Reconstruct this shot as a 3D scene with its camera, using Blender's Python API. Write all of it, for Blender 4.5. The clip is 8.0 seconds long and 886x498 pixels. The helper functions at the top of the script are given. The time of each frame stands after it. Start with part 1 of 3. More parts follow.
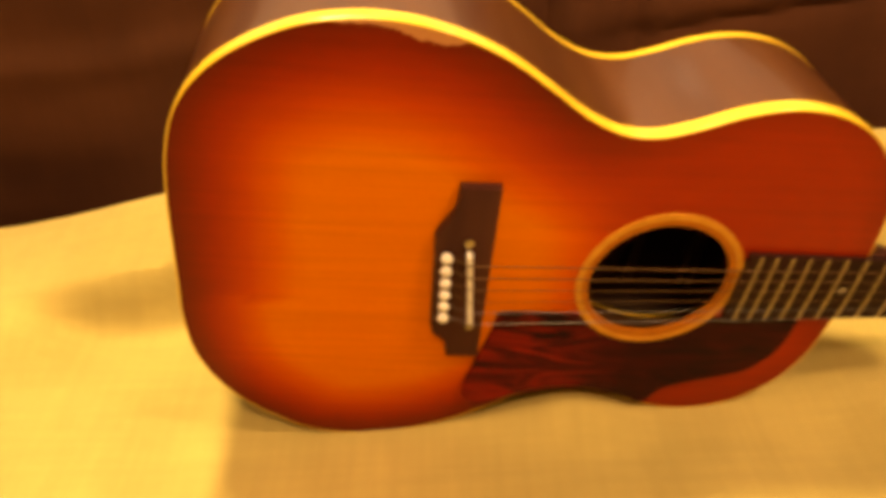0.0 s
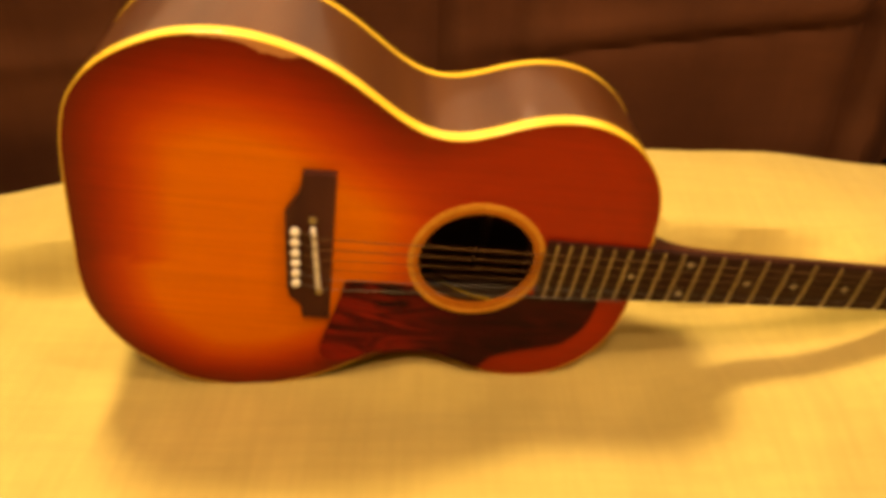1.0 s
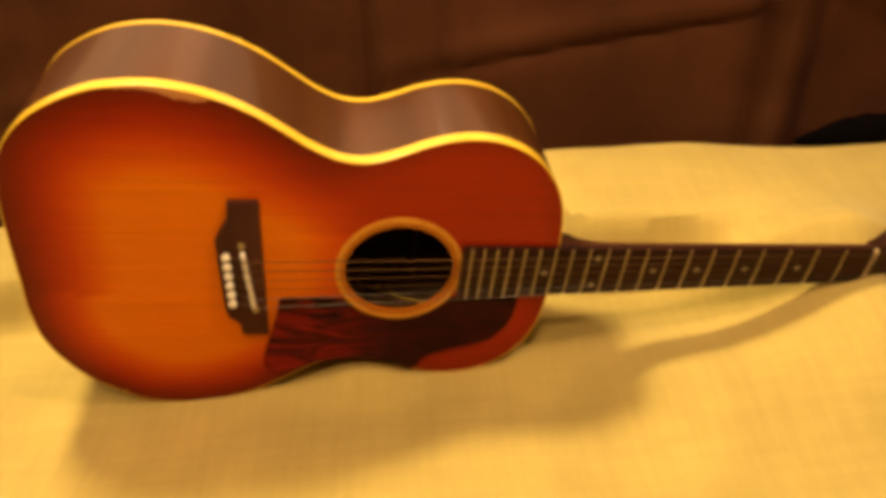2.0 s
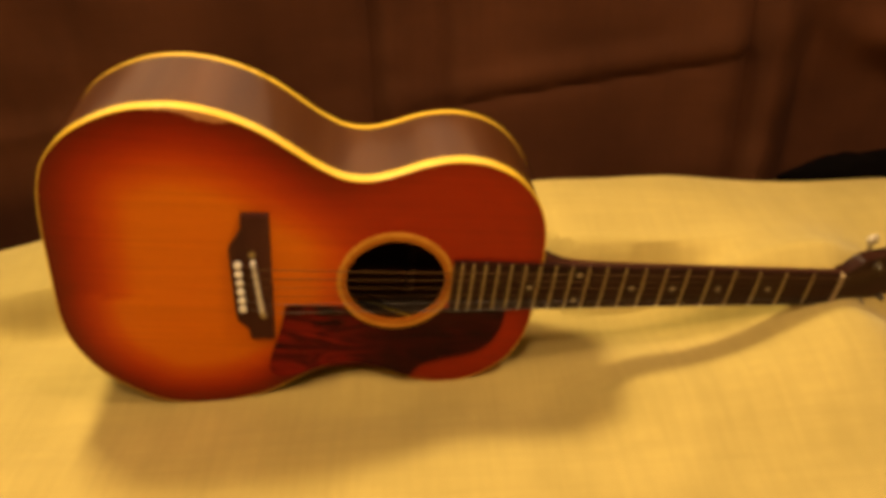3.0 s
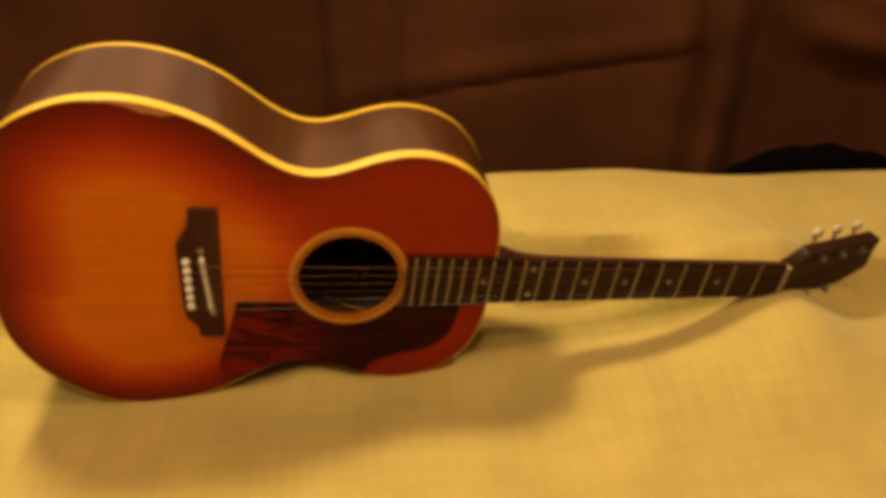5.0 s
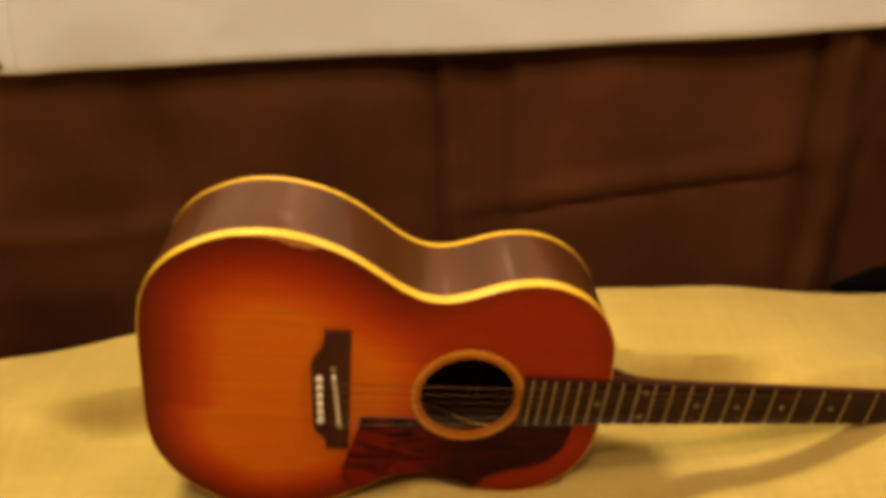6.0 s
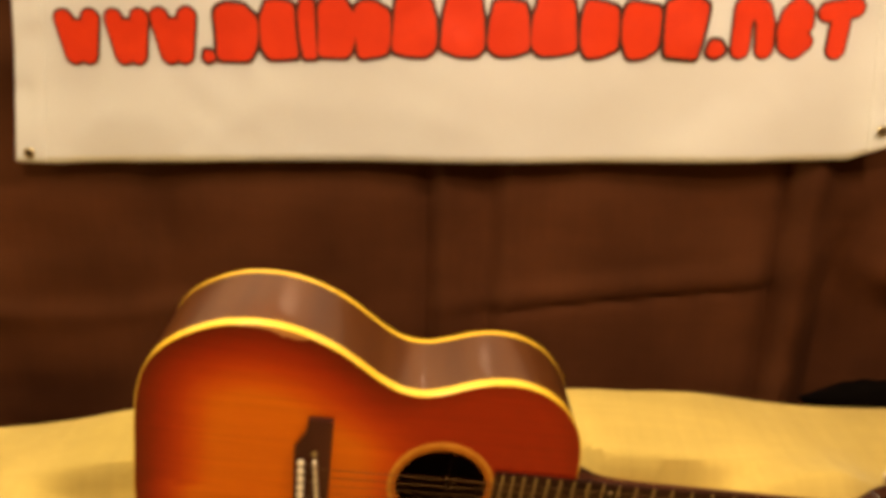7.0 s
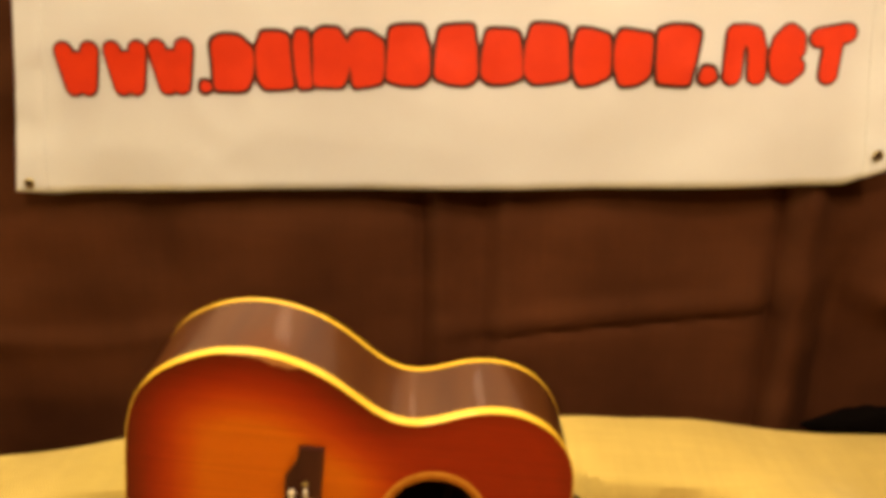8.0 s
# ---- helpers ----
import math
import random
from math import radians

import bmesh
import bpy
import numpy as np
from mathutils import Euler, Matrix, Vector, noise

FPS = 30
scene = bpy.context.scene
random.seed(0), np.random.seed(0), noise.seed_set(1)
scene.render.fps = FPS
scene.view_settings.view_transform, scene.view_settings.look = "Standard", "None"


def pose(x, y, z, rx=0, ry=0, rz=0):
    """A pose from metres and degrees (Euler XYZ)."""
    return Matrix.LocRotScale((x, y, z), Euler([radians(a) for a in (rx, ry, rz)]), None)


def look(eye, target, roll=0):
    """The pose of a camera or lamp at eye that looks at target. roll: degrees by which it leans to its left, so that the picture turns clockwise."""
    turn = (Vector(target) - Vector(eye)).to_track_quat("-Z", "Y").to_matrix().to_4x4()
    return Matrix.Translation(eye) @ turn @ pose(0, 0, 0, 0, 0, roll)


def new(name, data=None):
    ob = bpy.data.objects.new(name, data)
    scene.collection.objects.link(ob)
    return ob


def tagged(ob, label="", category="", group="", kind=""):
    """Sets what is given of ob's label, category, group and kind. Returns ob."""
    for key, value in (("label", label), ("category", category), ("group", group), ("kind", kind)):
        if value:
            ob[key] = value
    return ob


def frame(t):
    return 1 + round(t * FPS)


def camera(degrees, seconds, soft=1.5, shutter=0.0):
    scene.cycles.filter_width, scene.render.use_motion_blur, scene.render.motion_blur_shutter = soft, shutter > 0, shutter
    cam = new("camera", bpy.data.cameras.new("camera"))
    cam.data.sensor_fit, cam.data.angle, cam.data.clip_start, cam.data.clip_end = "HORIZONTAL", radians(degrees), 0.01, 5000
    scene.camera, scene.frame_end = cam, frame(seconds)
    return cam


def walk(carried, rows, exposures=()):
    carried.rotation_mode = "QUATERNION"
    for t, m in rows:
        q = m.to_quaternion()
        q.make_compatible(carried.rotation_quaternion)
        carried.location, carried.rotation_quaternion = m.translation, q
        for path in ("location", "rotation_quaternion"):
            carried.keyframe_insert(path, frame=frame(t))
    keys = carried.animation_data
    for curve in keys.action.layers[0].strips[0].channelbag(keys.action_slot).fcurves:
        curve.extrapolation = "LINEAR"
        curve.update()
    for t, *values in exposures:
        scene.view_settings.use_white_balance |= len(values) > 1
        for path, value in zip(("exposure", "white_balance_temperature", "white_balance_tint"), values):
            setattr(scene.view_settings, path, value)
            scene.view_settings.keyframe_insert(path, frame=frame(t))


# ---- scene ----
cam = camera(59.2, 8.0, soft=5.2, shutter=0.5)
PATH = [
    (0, (-0.0183, -0.4348, 0.5028), (-0.0238, 1.192, -0.6498), -2.02),
    (0.5, (0.03, -0.4993, 0.5317), (0.0505, 1.146, -0.5995), 1.92),
    (1, (0.0902, -0.5508, 0.5426), (0.1318, 1.108, -0.5732), 1.46),
    (1.5, (0.1104, -0.5803, 0.5565), (0.2041, 1.081, -0.5588), -0.90),
    (1.7, (0.1325, -0.5829, 0.5692), (0.2206, 1.067, -0.5619), -1.96),
    (2.8, (0.1593, -0.6477, 0.5963), (0.2136, 1.049, -0.4594), -2.05),
    (3, (0.1664, -0.6643, 0.595), (0.209, 1.049, -0.4335), -1.91),
    (3.5, (0.184, -0.6721, 0.5883), (0.3079, 1.043, -0.4328), 0.03),
    (4, (0.1881, -0.6726, 0.5843), (0.3295, 1.032, -0.4522), 0.07),
    (4.2, (0.1713, -0.6642, 0.5833), (0.3481, 1.03, -0.467), 0.25),
    (5.3, (0.1669, -0.6566, 0.6081), (0.2905, 1.041, -0.4468), -0.88),
    (5.5, (0.1441, -0.6592, 0.6191), (0.2361, 1.081, -0.3686), -1.60),
    (6, (0.1172, -0.67, 0.6576), (0.1036, 1.127, -0.2126), -1.75),
    (6.5, (0.1353, -0.7208, 0.6761), (0.0911, 1.136, -0.0397), -0.75),
    (7, (0.1414, -0.7277, 0.6979), (0.1161, 1.151, 0.0334), 1.05),
    (7.5, (0.1515, -0.7365, 0.7067), (0.1141, 1.159, 0.0834), 1.14),
    (8, (0.1646, -0.7274, 0.7036), (0.1082, 1.174, 0.0935), 0.44),
]
walk(cam, [(t, look(eye, target, roll)) for t, eye, target, roll in PATH],
     exposures=[(0.0, 0.65, 7500, 16), (0.5, 0.59, 7350, 15), (1.5, 0.45, 7000, 12), (3.0, 0.10, 6600, 11), (4.0, 0.04, 6480, 9), (5.5, -0.20, 6550, 11),
                (6.0, -0.02, 6450, 10), (6.5, 0.26, 6450, 8), (7.0, 0.36, 6450, 9), (8.0, 0.37, 6450, 8)])

# ---- light: warm ceiling lamps in a closed room, faint room glow ----
world = bpy.data.worlds.new("world")
scene.world = world
world.use_nodes = True
world.node_tree.nodes["Background"].inputs[0].default_value = (1.0, 0.8, 0.55, 1)
world.node_tree.nodes["Background"].inputs[1].default_value = 0.02


def lamp(name, eye, target, size, watts, tint, wide=1.0):
    d = bpy.data.lights.new(name, "AREA")
    d.shape, d.size, d.size_y, d.energy, d.color = "ELLIPSE", size * wide, size, watts, tint
    ob = new(name, d)
    ob.matrix_world = look(eye, target)
    return ob


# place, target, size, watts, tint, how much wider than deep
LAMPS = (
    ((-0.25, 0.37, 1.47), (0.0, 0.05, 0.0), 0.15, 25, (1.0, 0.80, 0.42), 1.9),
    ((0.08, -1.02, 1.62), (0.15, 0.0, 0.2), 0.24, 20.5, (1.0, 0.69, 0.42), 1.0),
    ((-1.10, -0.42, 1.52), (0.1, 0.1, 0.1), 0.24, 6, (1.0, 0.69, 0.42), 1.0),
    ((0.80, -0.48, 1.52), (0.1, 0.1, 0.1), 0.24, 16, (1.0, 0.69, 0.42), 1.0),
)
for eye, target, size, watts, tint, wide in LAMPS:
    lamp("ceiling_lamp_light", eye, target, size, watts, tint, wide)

# ---- materials ----


def nodes_of(m):
    return m.node_tree.nodes, m.node_tree.links


def mat(name, a, b=None, scale=40.0, rough=0.5, metal=0.0, bump=0.0, bump_scale=300.0, stretch=(1, 1, 1), coat=0.0, rough_var=0.08, detail=4.0, sheen=0.0):
    """Principled material: two colours mixed by stretched noise, uneven roughness and fine relief."""
    m = bpy.data.materials.new(name)
    m.use_nodes = True
    n, l = nodes_of(m)
    p = n["Principled BSDF"]
    p.inputs["Metallic"].default_value = metal
    p.inputs["Coat Weight"].default_value = coat
    p.inputs["Coat Roughness"].default_value = 0.12
    p.inputs["Sheen Weight"].default_value = sheen
    tc = n.new("ShaderNodeTexCoord")
    mp = n.new("ShaderNodeMapping")
    mp.inputs["Scale"].default_value = stretch
    l.new(tc.outputs["Object"], mp.inputs["Vector"])
    nz = n.new("ShaderNodeTexNoise")
    nz.inputs["Scale"].default_value, nz.inputs["Detail"].default_value = scale, detail
    l.new(mp.outputs[0], nz.inputs["Vector"])
    mx = n.new("ShaderNodeMix")
    mx.data_type = "RGBA"
    mx.inputs[6].default_value = (*a, 1)
    mx.inputs[7].default_value = (*(b or tuple(c * 0.8 for c in a)), 1)
    rp = n.new("ShaderNodeMapRange")
    rp.inputs[1].default_value, rp.inputs[2].default_value = 0.3, 0.7
    l.new(nz.outputs[0], rp.inputs[0])
    l.new(rp.outputs[0], mx.inputs[0])
    l.new(mx.outputs[2], p.inputs["Base Color"])
    rr = n.new("ShaderNodeMapRange")
    rr.inputs[3].default_value, rr.inputs[4].default_value = max(0.02, rough - rough_var), min(1.0, rough + rough_var)
    n2 = n.new("ShaderNodeTexNoise")
    n2.inputs["Scale"].default_value = scale * 0.35
    l.new(mp.outputs[0], n2.inputs["Vector"])
    l.new(n2.outputs[0], rr.inputs[0])
    l.new(rr.outputs[0], p.inputs["Roughness"])
    if bump:
        n3 = n.new("ShaderNodeTexNoise")
        n3.inputs["Scale"].default_value, n3.inputs["Detail"].default_value = bump_scale, 3
        l.new(mp.outputs[0], n3.inputs["Vector"])
        bp = n.new("ShaderNodeBump")
        bp.inputs["Strength"].default_value, bp.inputs["Distance"].default_value = bump, 0.002
        l.new(n3.outputs[0], bp.inputs["Height"])
        l.new(bp.outputs[0], p.inputs["Normal"])
    return m


def cloth_mat(name, a, b, thread, rough=0.9, relief=0.35, blotch=3.0, sheen=0.15, slub=0.25):
    """Woven cloth: crossing threads of uneven thickness over large faded blotches."""
    m = mat(name, a, b, scale=blotch, rough=rough, rough_var=0.05, sheen=sheen)
    n, l = nodes_of(m)
    p = n["Principled BSDF"]
    p.inputs["Specular IOR Level"].default_value = 0.15
    mp = next(x for x in n if x.type == "MAPPING")
    mx = next(x for x in n if x.type == "MIX")
    waves = []
    for axis, st in (("X", (1, 0.03, 0.03)), ("Y", (0.03, 1, 1))):
        w = n.new("ShaderNodeTexWave")
        w.wave_type, w.bands_direction = "BANDS", axis if axis == "X" else "DIAGONAL"
        w.inputs["Scale"].default_value = thread if axis == "X" else thread * 0.8
        w.inputs["Distortion"].default_value, w.inputs["Detail"].default_value, w.inputs["Detail Scale"].default_value = 1.5, 2, 0.6
        mm = n.new("ShaderNodeMapping")
        mm.inputs["Scale"].default_value = (1, 0, 0) if axis == "X" else (0, 1, 1)
        tc = next(x for x in n if x.type == "TEX_COORD")
        l.new(tc.outputs["Object"], mm.inputs["Vector"])
        l.new(mm.outputs[0], w.inputs["Vector"])
        # slubs: long thin streaks along the thread
        s = n.new("ShaderNodeTexNoise")
        s.inputs["Scale"].default_value, s.inputs["Detail"].default_value = 9.0, 5
        ms = n.new("ShaderNodeMapping")
        ms.inputs["Scale"].default_value = (14, 0.8, 0.8) if axis == "X" else (0.8, 14, 14)
        l.new(tc.outputs["Object"], ms.inputs["Vector"])
        l.new(ms.outputs[0], s.inputs["Vector"])
        waves.append((w, s))
    add = n.new("ShaderNodeMath")
    add.operation = "ADD"
    l.new(waves[0][0].outputs[1], add.inputs[0])
    l.new(waves[1][0].outputs[1], add.inputs[1])
    bp = n.new("ShaderNodeBump")
    bp.inputs["Strength"].default_value, bp.inputs["Distance"].default_value = relief, 0.0012
    l.new(add.outputs[0], bp.inputs["Height"])
    l.new(bp.outputs[0], p.inputs["Normal"])
    sl = n.new("ShaderNodeMath")
    sl.operation = "MULTIPLY"
    l.new(waves[0][1].outputs[0], sl.inputs[0])
    l.new(waves[1][1].outputs[0], sl.inputs[1])
    mr = n.new("ShaderNodeMapRange")
    mr.inputs[1].default_value, mr.inputs[2].default_value = 0.15, 0.38
    mr.inputs[3].default_value, mr.inputs[4].default_value = 1.0 - slub, 1.0 + slub * 0.4
    l.new(sl.outputs[0], mr.inputs[0])
    vm = n.new("ShaderNodeVectorMath")
    vm.operation = "SCALE"
    l.new(mx.outputs[2], vm.inputs[0])
    l.new(mr.outputs[0], vm.inputs["Scale"])
    l.new(vm.outputs[0], p.inputs["Base Color"])
    return m


def burst_mat():
    """Sunburst lacquer over spruce: amber middle, red, then dark brown at the edge; bare wood where the finish has flaked."""
    m = mat("sunburst_lacquer", (1, 1, 1), (0.66, 0.66, 0.66), scale=120, rough=0.30, stretch=(0.05, 1, 1.6), coat=0.03, rough_var=0.05)
    n, l = nodes_of(m)
    p = n["Principled BSDF"]
    mx = next(x for x in n if x.type == "MIX")
    at = n.new("ShaderNodeAttribute")
    at.attribute_name = "burst"
    cr = n.new("ShaderNodeValToRGB")
    e = cr.color_ramp.elements
    e[0].position, e[0].color = 0.0, (0.110, 0.011, 0.003, 1)
    e[1].position, e[1].color = 1.0, (0.67, 0.152, 0.003, 1)
    for pos, c in ((0.16, (0.185, 0.013, 0.002)), (0.34, (0.29, 0.020, 0.003)), (0.58, (0.45, 0.045, 0.003)), (0.80, (0.59, 0.092, 0.003))):
        k = e.new(pos)
        k.color = (*c, 1)
    nz = n.new("ShaderNodeTexNoise")
    nz.inputs["Scale"].default_value = 14
    wob = n.new("ShaderNodeMath")
    wob.operation = "MULTIPLY_ADD"
    wob.inputs[1].default_value, wob.inputs[2].default_value = 0.08, -0.04
    l.new(nz.outputs[0], wob.inputs[0])
    ad = n.new("ShaderNodeMath")
    l.new(at.outputs["Fac"], ad.inputs[0])
    l.new(wob.outputs[0], ad.inputs[1])
    l.new(ad.outputs[0], cr.inputs[0])
    mul = n.new("ShaderNodeMix")
    mul.data_type, mul.blend_type = "RGBA", "MULTIPLY"
    mul.inputs[0].default_value = 0.45
    l.new(cr.outputs[0], mul.inputs[6])
    l.new(mx.outputs[2], mul.inputs[7])
    ch = n.new("ShaderNodeAttribute")
    ch.attribute_name = "chip"
    cn = n.new("ShaderNodeTexNoise")
    cn.inputs["Scale"].default_value, cn.inputs["Detail"].default_value = 130, 4
    cs = n.new("ShaderNodeMath")
    cs.operation = "MULTIPLY_ADD"
    cs.inputs[1].default_value = 1.3
    l.new(cn.outputs[0], cs.inputs[0])
    l.new(ch.outputs["Fac"], cs.inputs[2])
    gt = n.new("ShaderNodeMath")
    gt.operation = "GREATER_THAN"
    gt.inputs[1].default_value = 1.12
    l.new(cs.outputs[0], gt.inputs[0])
    fin = n.new("ShaderNodeMix")
    fin.data_type = "RGBA"
    fin.inputs[7].default_value = (0.44, 0.19, 0.060, 1)
    l.new(gt.outputs[0], fin.inputs[0])
    l.new(mul.outputs[2], fin.inputs[6])
    l.new(fin.outputs[2], p.inputs["Base Color"])
    return m


def tortoise_mat():
    m = mat("tortoiseshell", (0.014, 0.003, 0.003), (0.20, 0.011, 0.005), scale=17, rough=0.2, stretch=(0.8, 1, 3.2), coat=0.04, detail=6)
    n, l = nodes_of(m)
    mp = next(x for x in n if x.type == "MAPPING")
    mp.inputs["Rotation"].default_value = (0, radians(14), 0)
    mr = next(x for x in n if x.type == "MAP_RANGE")
    mr.inputs[1].default_value, mr.inputs[2].default_value = 0.36, 0.62
    nz = next(x for x in n if x.type == "TEX_NOISE")
    nz.inputs["Distortion"].default_value = 1.2
    # the red streaks gather at the bridge end
    tc = next(x for x in n if x.type == "TEX_COORD")
    sp = n.new("ShaderNodeSeparateXYZ")
    l.new(tc.outputs["Object"], sp.inputs[0])
    fade = n.new("ShaderNodeMapRange")
    fade.inputs[1].default_value, fade.inputs[2].default_value = 0.05, 0.13
    fade.inputs[3].default_value, fade.inputs[4].default_value = 1.0, 0.12
    l.new(sp.outputs[0], fade.inputs[0])
    mm = n.new("ShaderNodeMath")
    mm.operation = "MULTIPLY"
    l.new(mr.outputs[0], mm.inputs[0])
    l.new(fade.outputs[0], mm.inputs[1])
    mx = next(x for x in n if x.type == "MIX")
    l.new(mm.outputs[0], mx.inputs[0])
    return m


M_TOP = burst_mat()
M_SIDE = mat("mahogany_lacquer", (0.044, 0.0110, 0.002), (0.078, 0.025, 0.005), scale=24, rough=0.35, stretch=(1, 0.10, 1), coat=0.27, bump=0.45, bump_scale=34, detail=6)
M_SIDE.node_tree.nodes["Principled BSDF"].inputs["Coat Roughness"].default_value = 0.07
M_SIDE.node_tree.nodes["Principled BSDF"].inputs["Coat IOR"].default_value = 1.6
M_BIND = mat("aged_ivory_binding", (0.78, 0.50, 0.040), (0.70, 0.42, 0.030), scale=60, rough=0.3, coat=0.6)
M_RING = mat("amber_rosette", (0.60, 0.27, 0.03), (0.48, 0.20, 0.02), scale=80, rough=0.35, coat=0.05)
M_RING_DARK = mat("red_brown_ring", (0.42, 0.125, 0.010), scale=80, rough=0.35, coat=0.05)
M_INSIDE = mat("raw_mahogany", (0.100, 0.054, 0.030), (0.070, 0.038, 0.021), scale=50, rough=0.8, stretch=(0.1, 1, 1))
M_BRACE = mat("raw_spruce", (0.20, 0.13, 0.065), scale=60, rough=0.8)
M_GUARD = tortoise_mat()
M_ROSE = mat("rosewood", (0.016, 0.006, 0.004), (0.032, 0.011, 0.007), scale=70, rough=0.42, stretch=(0.12, 1, 1), bump=0.15, bump_scale=200)
M_BRIDGE = mat("dark_rosewood", (0.040, 0.012, 0.008), (0.068, 0.021, 0.011), scale=60, rough=0.33, stretch=(1, 1, 0.12), coat=0.03)
M_BONE = mat("white_plastic", (0.80, 0.74, 0.58), (0.70, 0.62, 0.45), scale=90, rough=0.3)
M_BUTTON = mat("pearly_button", (0.56, 0.47, 0.31), (0.44, 0.36, 0.22), scale=120, rough=0.22)
M_NUT = mat("aged_bone", (0.46, 0.33, 0.17), (0.36, 0.25, 0.12), scale=120, rough=0.4)
M_FRET = mat("nickel_silver", (0.54, 0.46, 0.31), (0.44, 0.37, 0.25), scale=200, rough=0.35, metal=1.0)
M_STEEL = mat("plain_steel", (0.21, 0.185, 0.15), scale=300, rough=0.5, metal=1.0)
M_BRONZE = mat("wound_bronze", (0.125, 0.066, 0.026), (0.095, 0.050, 0.020), scale=400, rough=0.6, metal=1.0)
M_PEARL = mat("pearl_dot", (0.34, 0.27, 0.15), (0.27, 0.22, 0.13), scale=300, rough=0.2)
M_NECK = mat("dark_mahogany_neck", (0.045, 0.014, 0.008), (0.075, 0.024, 0.011), scale=50, rough=0.28, stretch=(0.12, 1, 1), coat=0.15)
M_HEAD = mat("dark_headstock_face", (0.026, 0.009, 0.005), (0.042, 0.014, 0.008), scale=60, rough=0.38, stretch=(0.2, 1, 1), coat=0.02)
M_LINEN = cloth_mat("beige_linen", (0.505, 0.372, 0.104), (0.410, 0.300, 0.082), thread=260, relief=0.3, slub=0.06, blotch=9)
M_DRAPE = cloth_mat("brown_drape_cloth", (0.098, 0.0340, 0.0132), (0.050, 0.0170, 0.0068), thread=200, relief=0.1, blotch=5, sheen=0.0, slub=0.06)
# near-black colour for the shaded gap below the drape, no cloth of its own
M_GAP_SHADE = cloth_mat("gap_shade", (0.004, 0.0025, 0.002), (0.002, 0.0015, 0.0015), thread=200, relief=0.1, sheen=0.0)
M_VINYL = mat("white_vinyl", (0.76, 0.79, 0.82), (0.70, 0.72, 0.74), scale=5, rough=0.34, bump=0.5, bump_scale=14, coat=0.8)
M_RED = mat("red_print", (0.72, 0.046, 0.008), (0.64, 0.036, 0.007), scale=30, rough=0.4)
M_INK = mat("dark_print_outline", (0.045, 0.020, 0.014), scale=60, rough=0.45)
M_BRASS = mat("grommet_brass", (0.60, 0.46, 0.20), (0.40, 0.30, 0.14), scale=200, rough=0.35, metal=1.0)
M_WALL = mat("brown_wall_panelling", (0.16, 0.10, 0.06), (0.11, 0.07, 0.04), scale=6, rough=0.85, bump=0.1, bump_scale=160)
M_CEIL = mat("white_ceiling_paint", (0.56, 0.53, 0.48), scale=5, rough=0.9, bump=0.1, bump_scale=160)
M_FLOOR = mat("brown_floor_wood", (0.17, 0.09, 0.045), (0.11, 0.055, 0.028), scale=8, rough=0.45, stretch=(0.15, 1, 1))
M_WOOD = mat("table_wood", (0.20, 0.11, 0.055), (0.13, 0.07, 0.035), scale=14, rough=0.5, stretch=(0.15, 1, 1))
M_GLOW = bpy.data.materials.new("lamp_glow")
M_GLOW.use_nodes = True
M_GLOW.node_tree.nodes["Principled BSDF"].inputs["Emission Color"].default_value = (1.0, 0.75, 0.42, 1)
M_GLOW.node_tree.nodes["Principled BSDF"].inputs["Emission Strength"].default_value = 6.0

# old, dull lacquer and oiled wood mirror little
for m, level in ((M_TOP, 0.12), (M_GUARD, 0.07), (M_BRIDGE, 0.08), (M_ROSE, 0.07), (M_HEAD, 0.05), (M_NECK, 0.25), (M_SIDE, 0.3), (M_RING, 0.12), (M_RING_DARK, 0.12), (M_DRAPE, 0.08), (M_GAP_SHADE, 0.03)):
    m.node_tree.nodes["Principled BSDF"].inputs["Specular IOR Level"].default_value = level

# ---- building helpers ----


def part(name, bm, material, parent=None, label="", smooth=False):
    """Links a bmesh as one mesh object, under a thing or a part if a parent is given."""
    me = bpy.data.meshes.new(name)
    bmesh.ops.recalc_face_normals(bm, faces=bm.faces)
    if smooth:
        for f in bm.faces:
            f.smooth = True
        for e in bm.edges:
            if len(e.link_faces) == 2 and e.calc_face_angle(0) > 0.7:
                e.smooth = False
    bm.to_mesh(me)
    bm.free()
    me.materials.append(material)
    ob = new(name, me)
    if parent:
        ob.parent = parent
    if label:
        tagged(ob, label)
    return ob


def box(x0, x1, y0, y1, z0, z1, bevel=0.0, bm=None):
    bm = bm or bmesh.new()
    m = Matrix.Translation(((x0 + x1) / 2, (y0 + y1) / 2, (z0 + z1) / 2)) @ Matrix.Diagonal((x1 - x0, y1 - y0, z1 - z0, 1))
    v = bmesh.ops.create_cube(bm, size=1, matrix=m)["verts"]
    if bevel:
        es = {e for q in v for e in q.link_edges}
        bmesh.ops.bevel(bm, geom=list(es), offset=bevel, segments=2, affect="EDGES", profile=0.6)
    return bm


def cyl(p, q, r0, r1=None, seg=16, bm=None):
    """A round bar from p to q."""
    bm = bm or bmesh.new()
    p, q = Vector(p), Vector(q)
    m = Matrix.Translation((p + q) / 2) @ (q - p).to_track_quat("Z", "Y").to_matrix().to_4x4()
    bmesh.ops.create_cone(bm, cap_ends=True, segments=seg, radius1=r0, radius2=r0 if r1 is None else r1, depth=(q - p).length, matrix=m)
    return bm


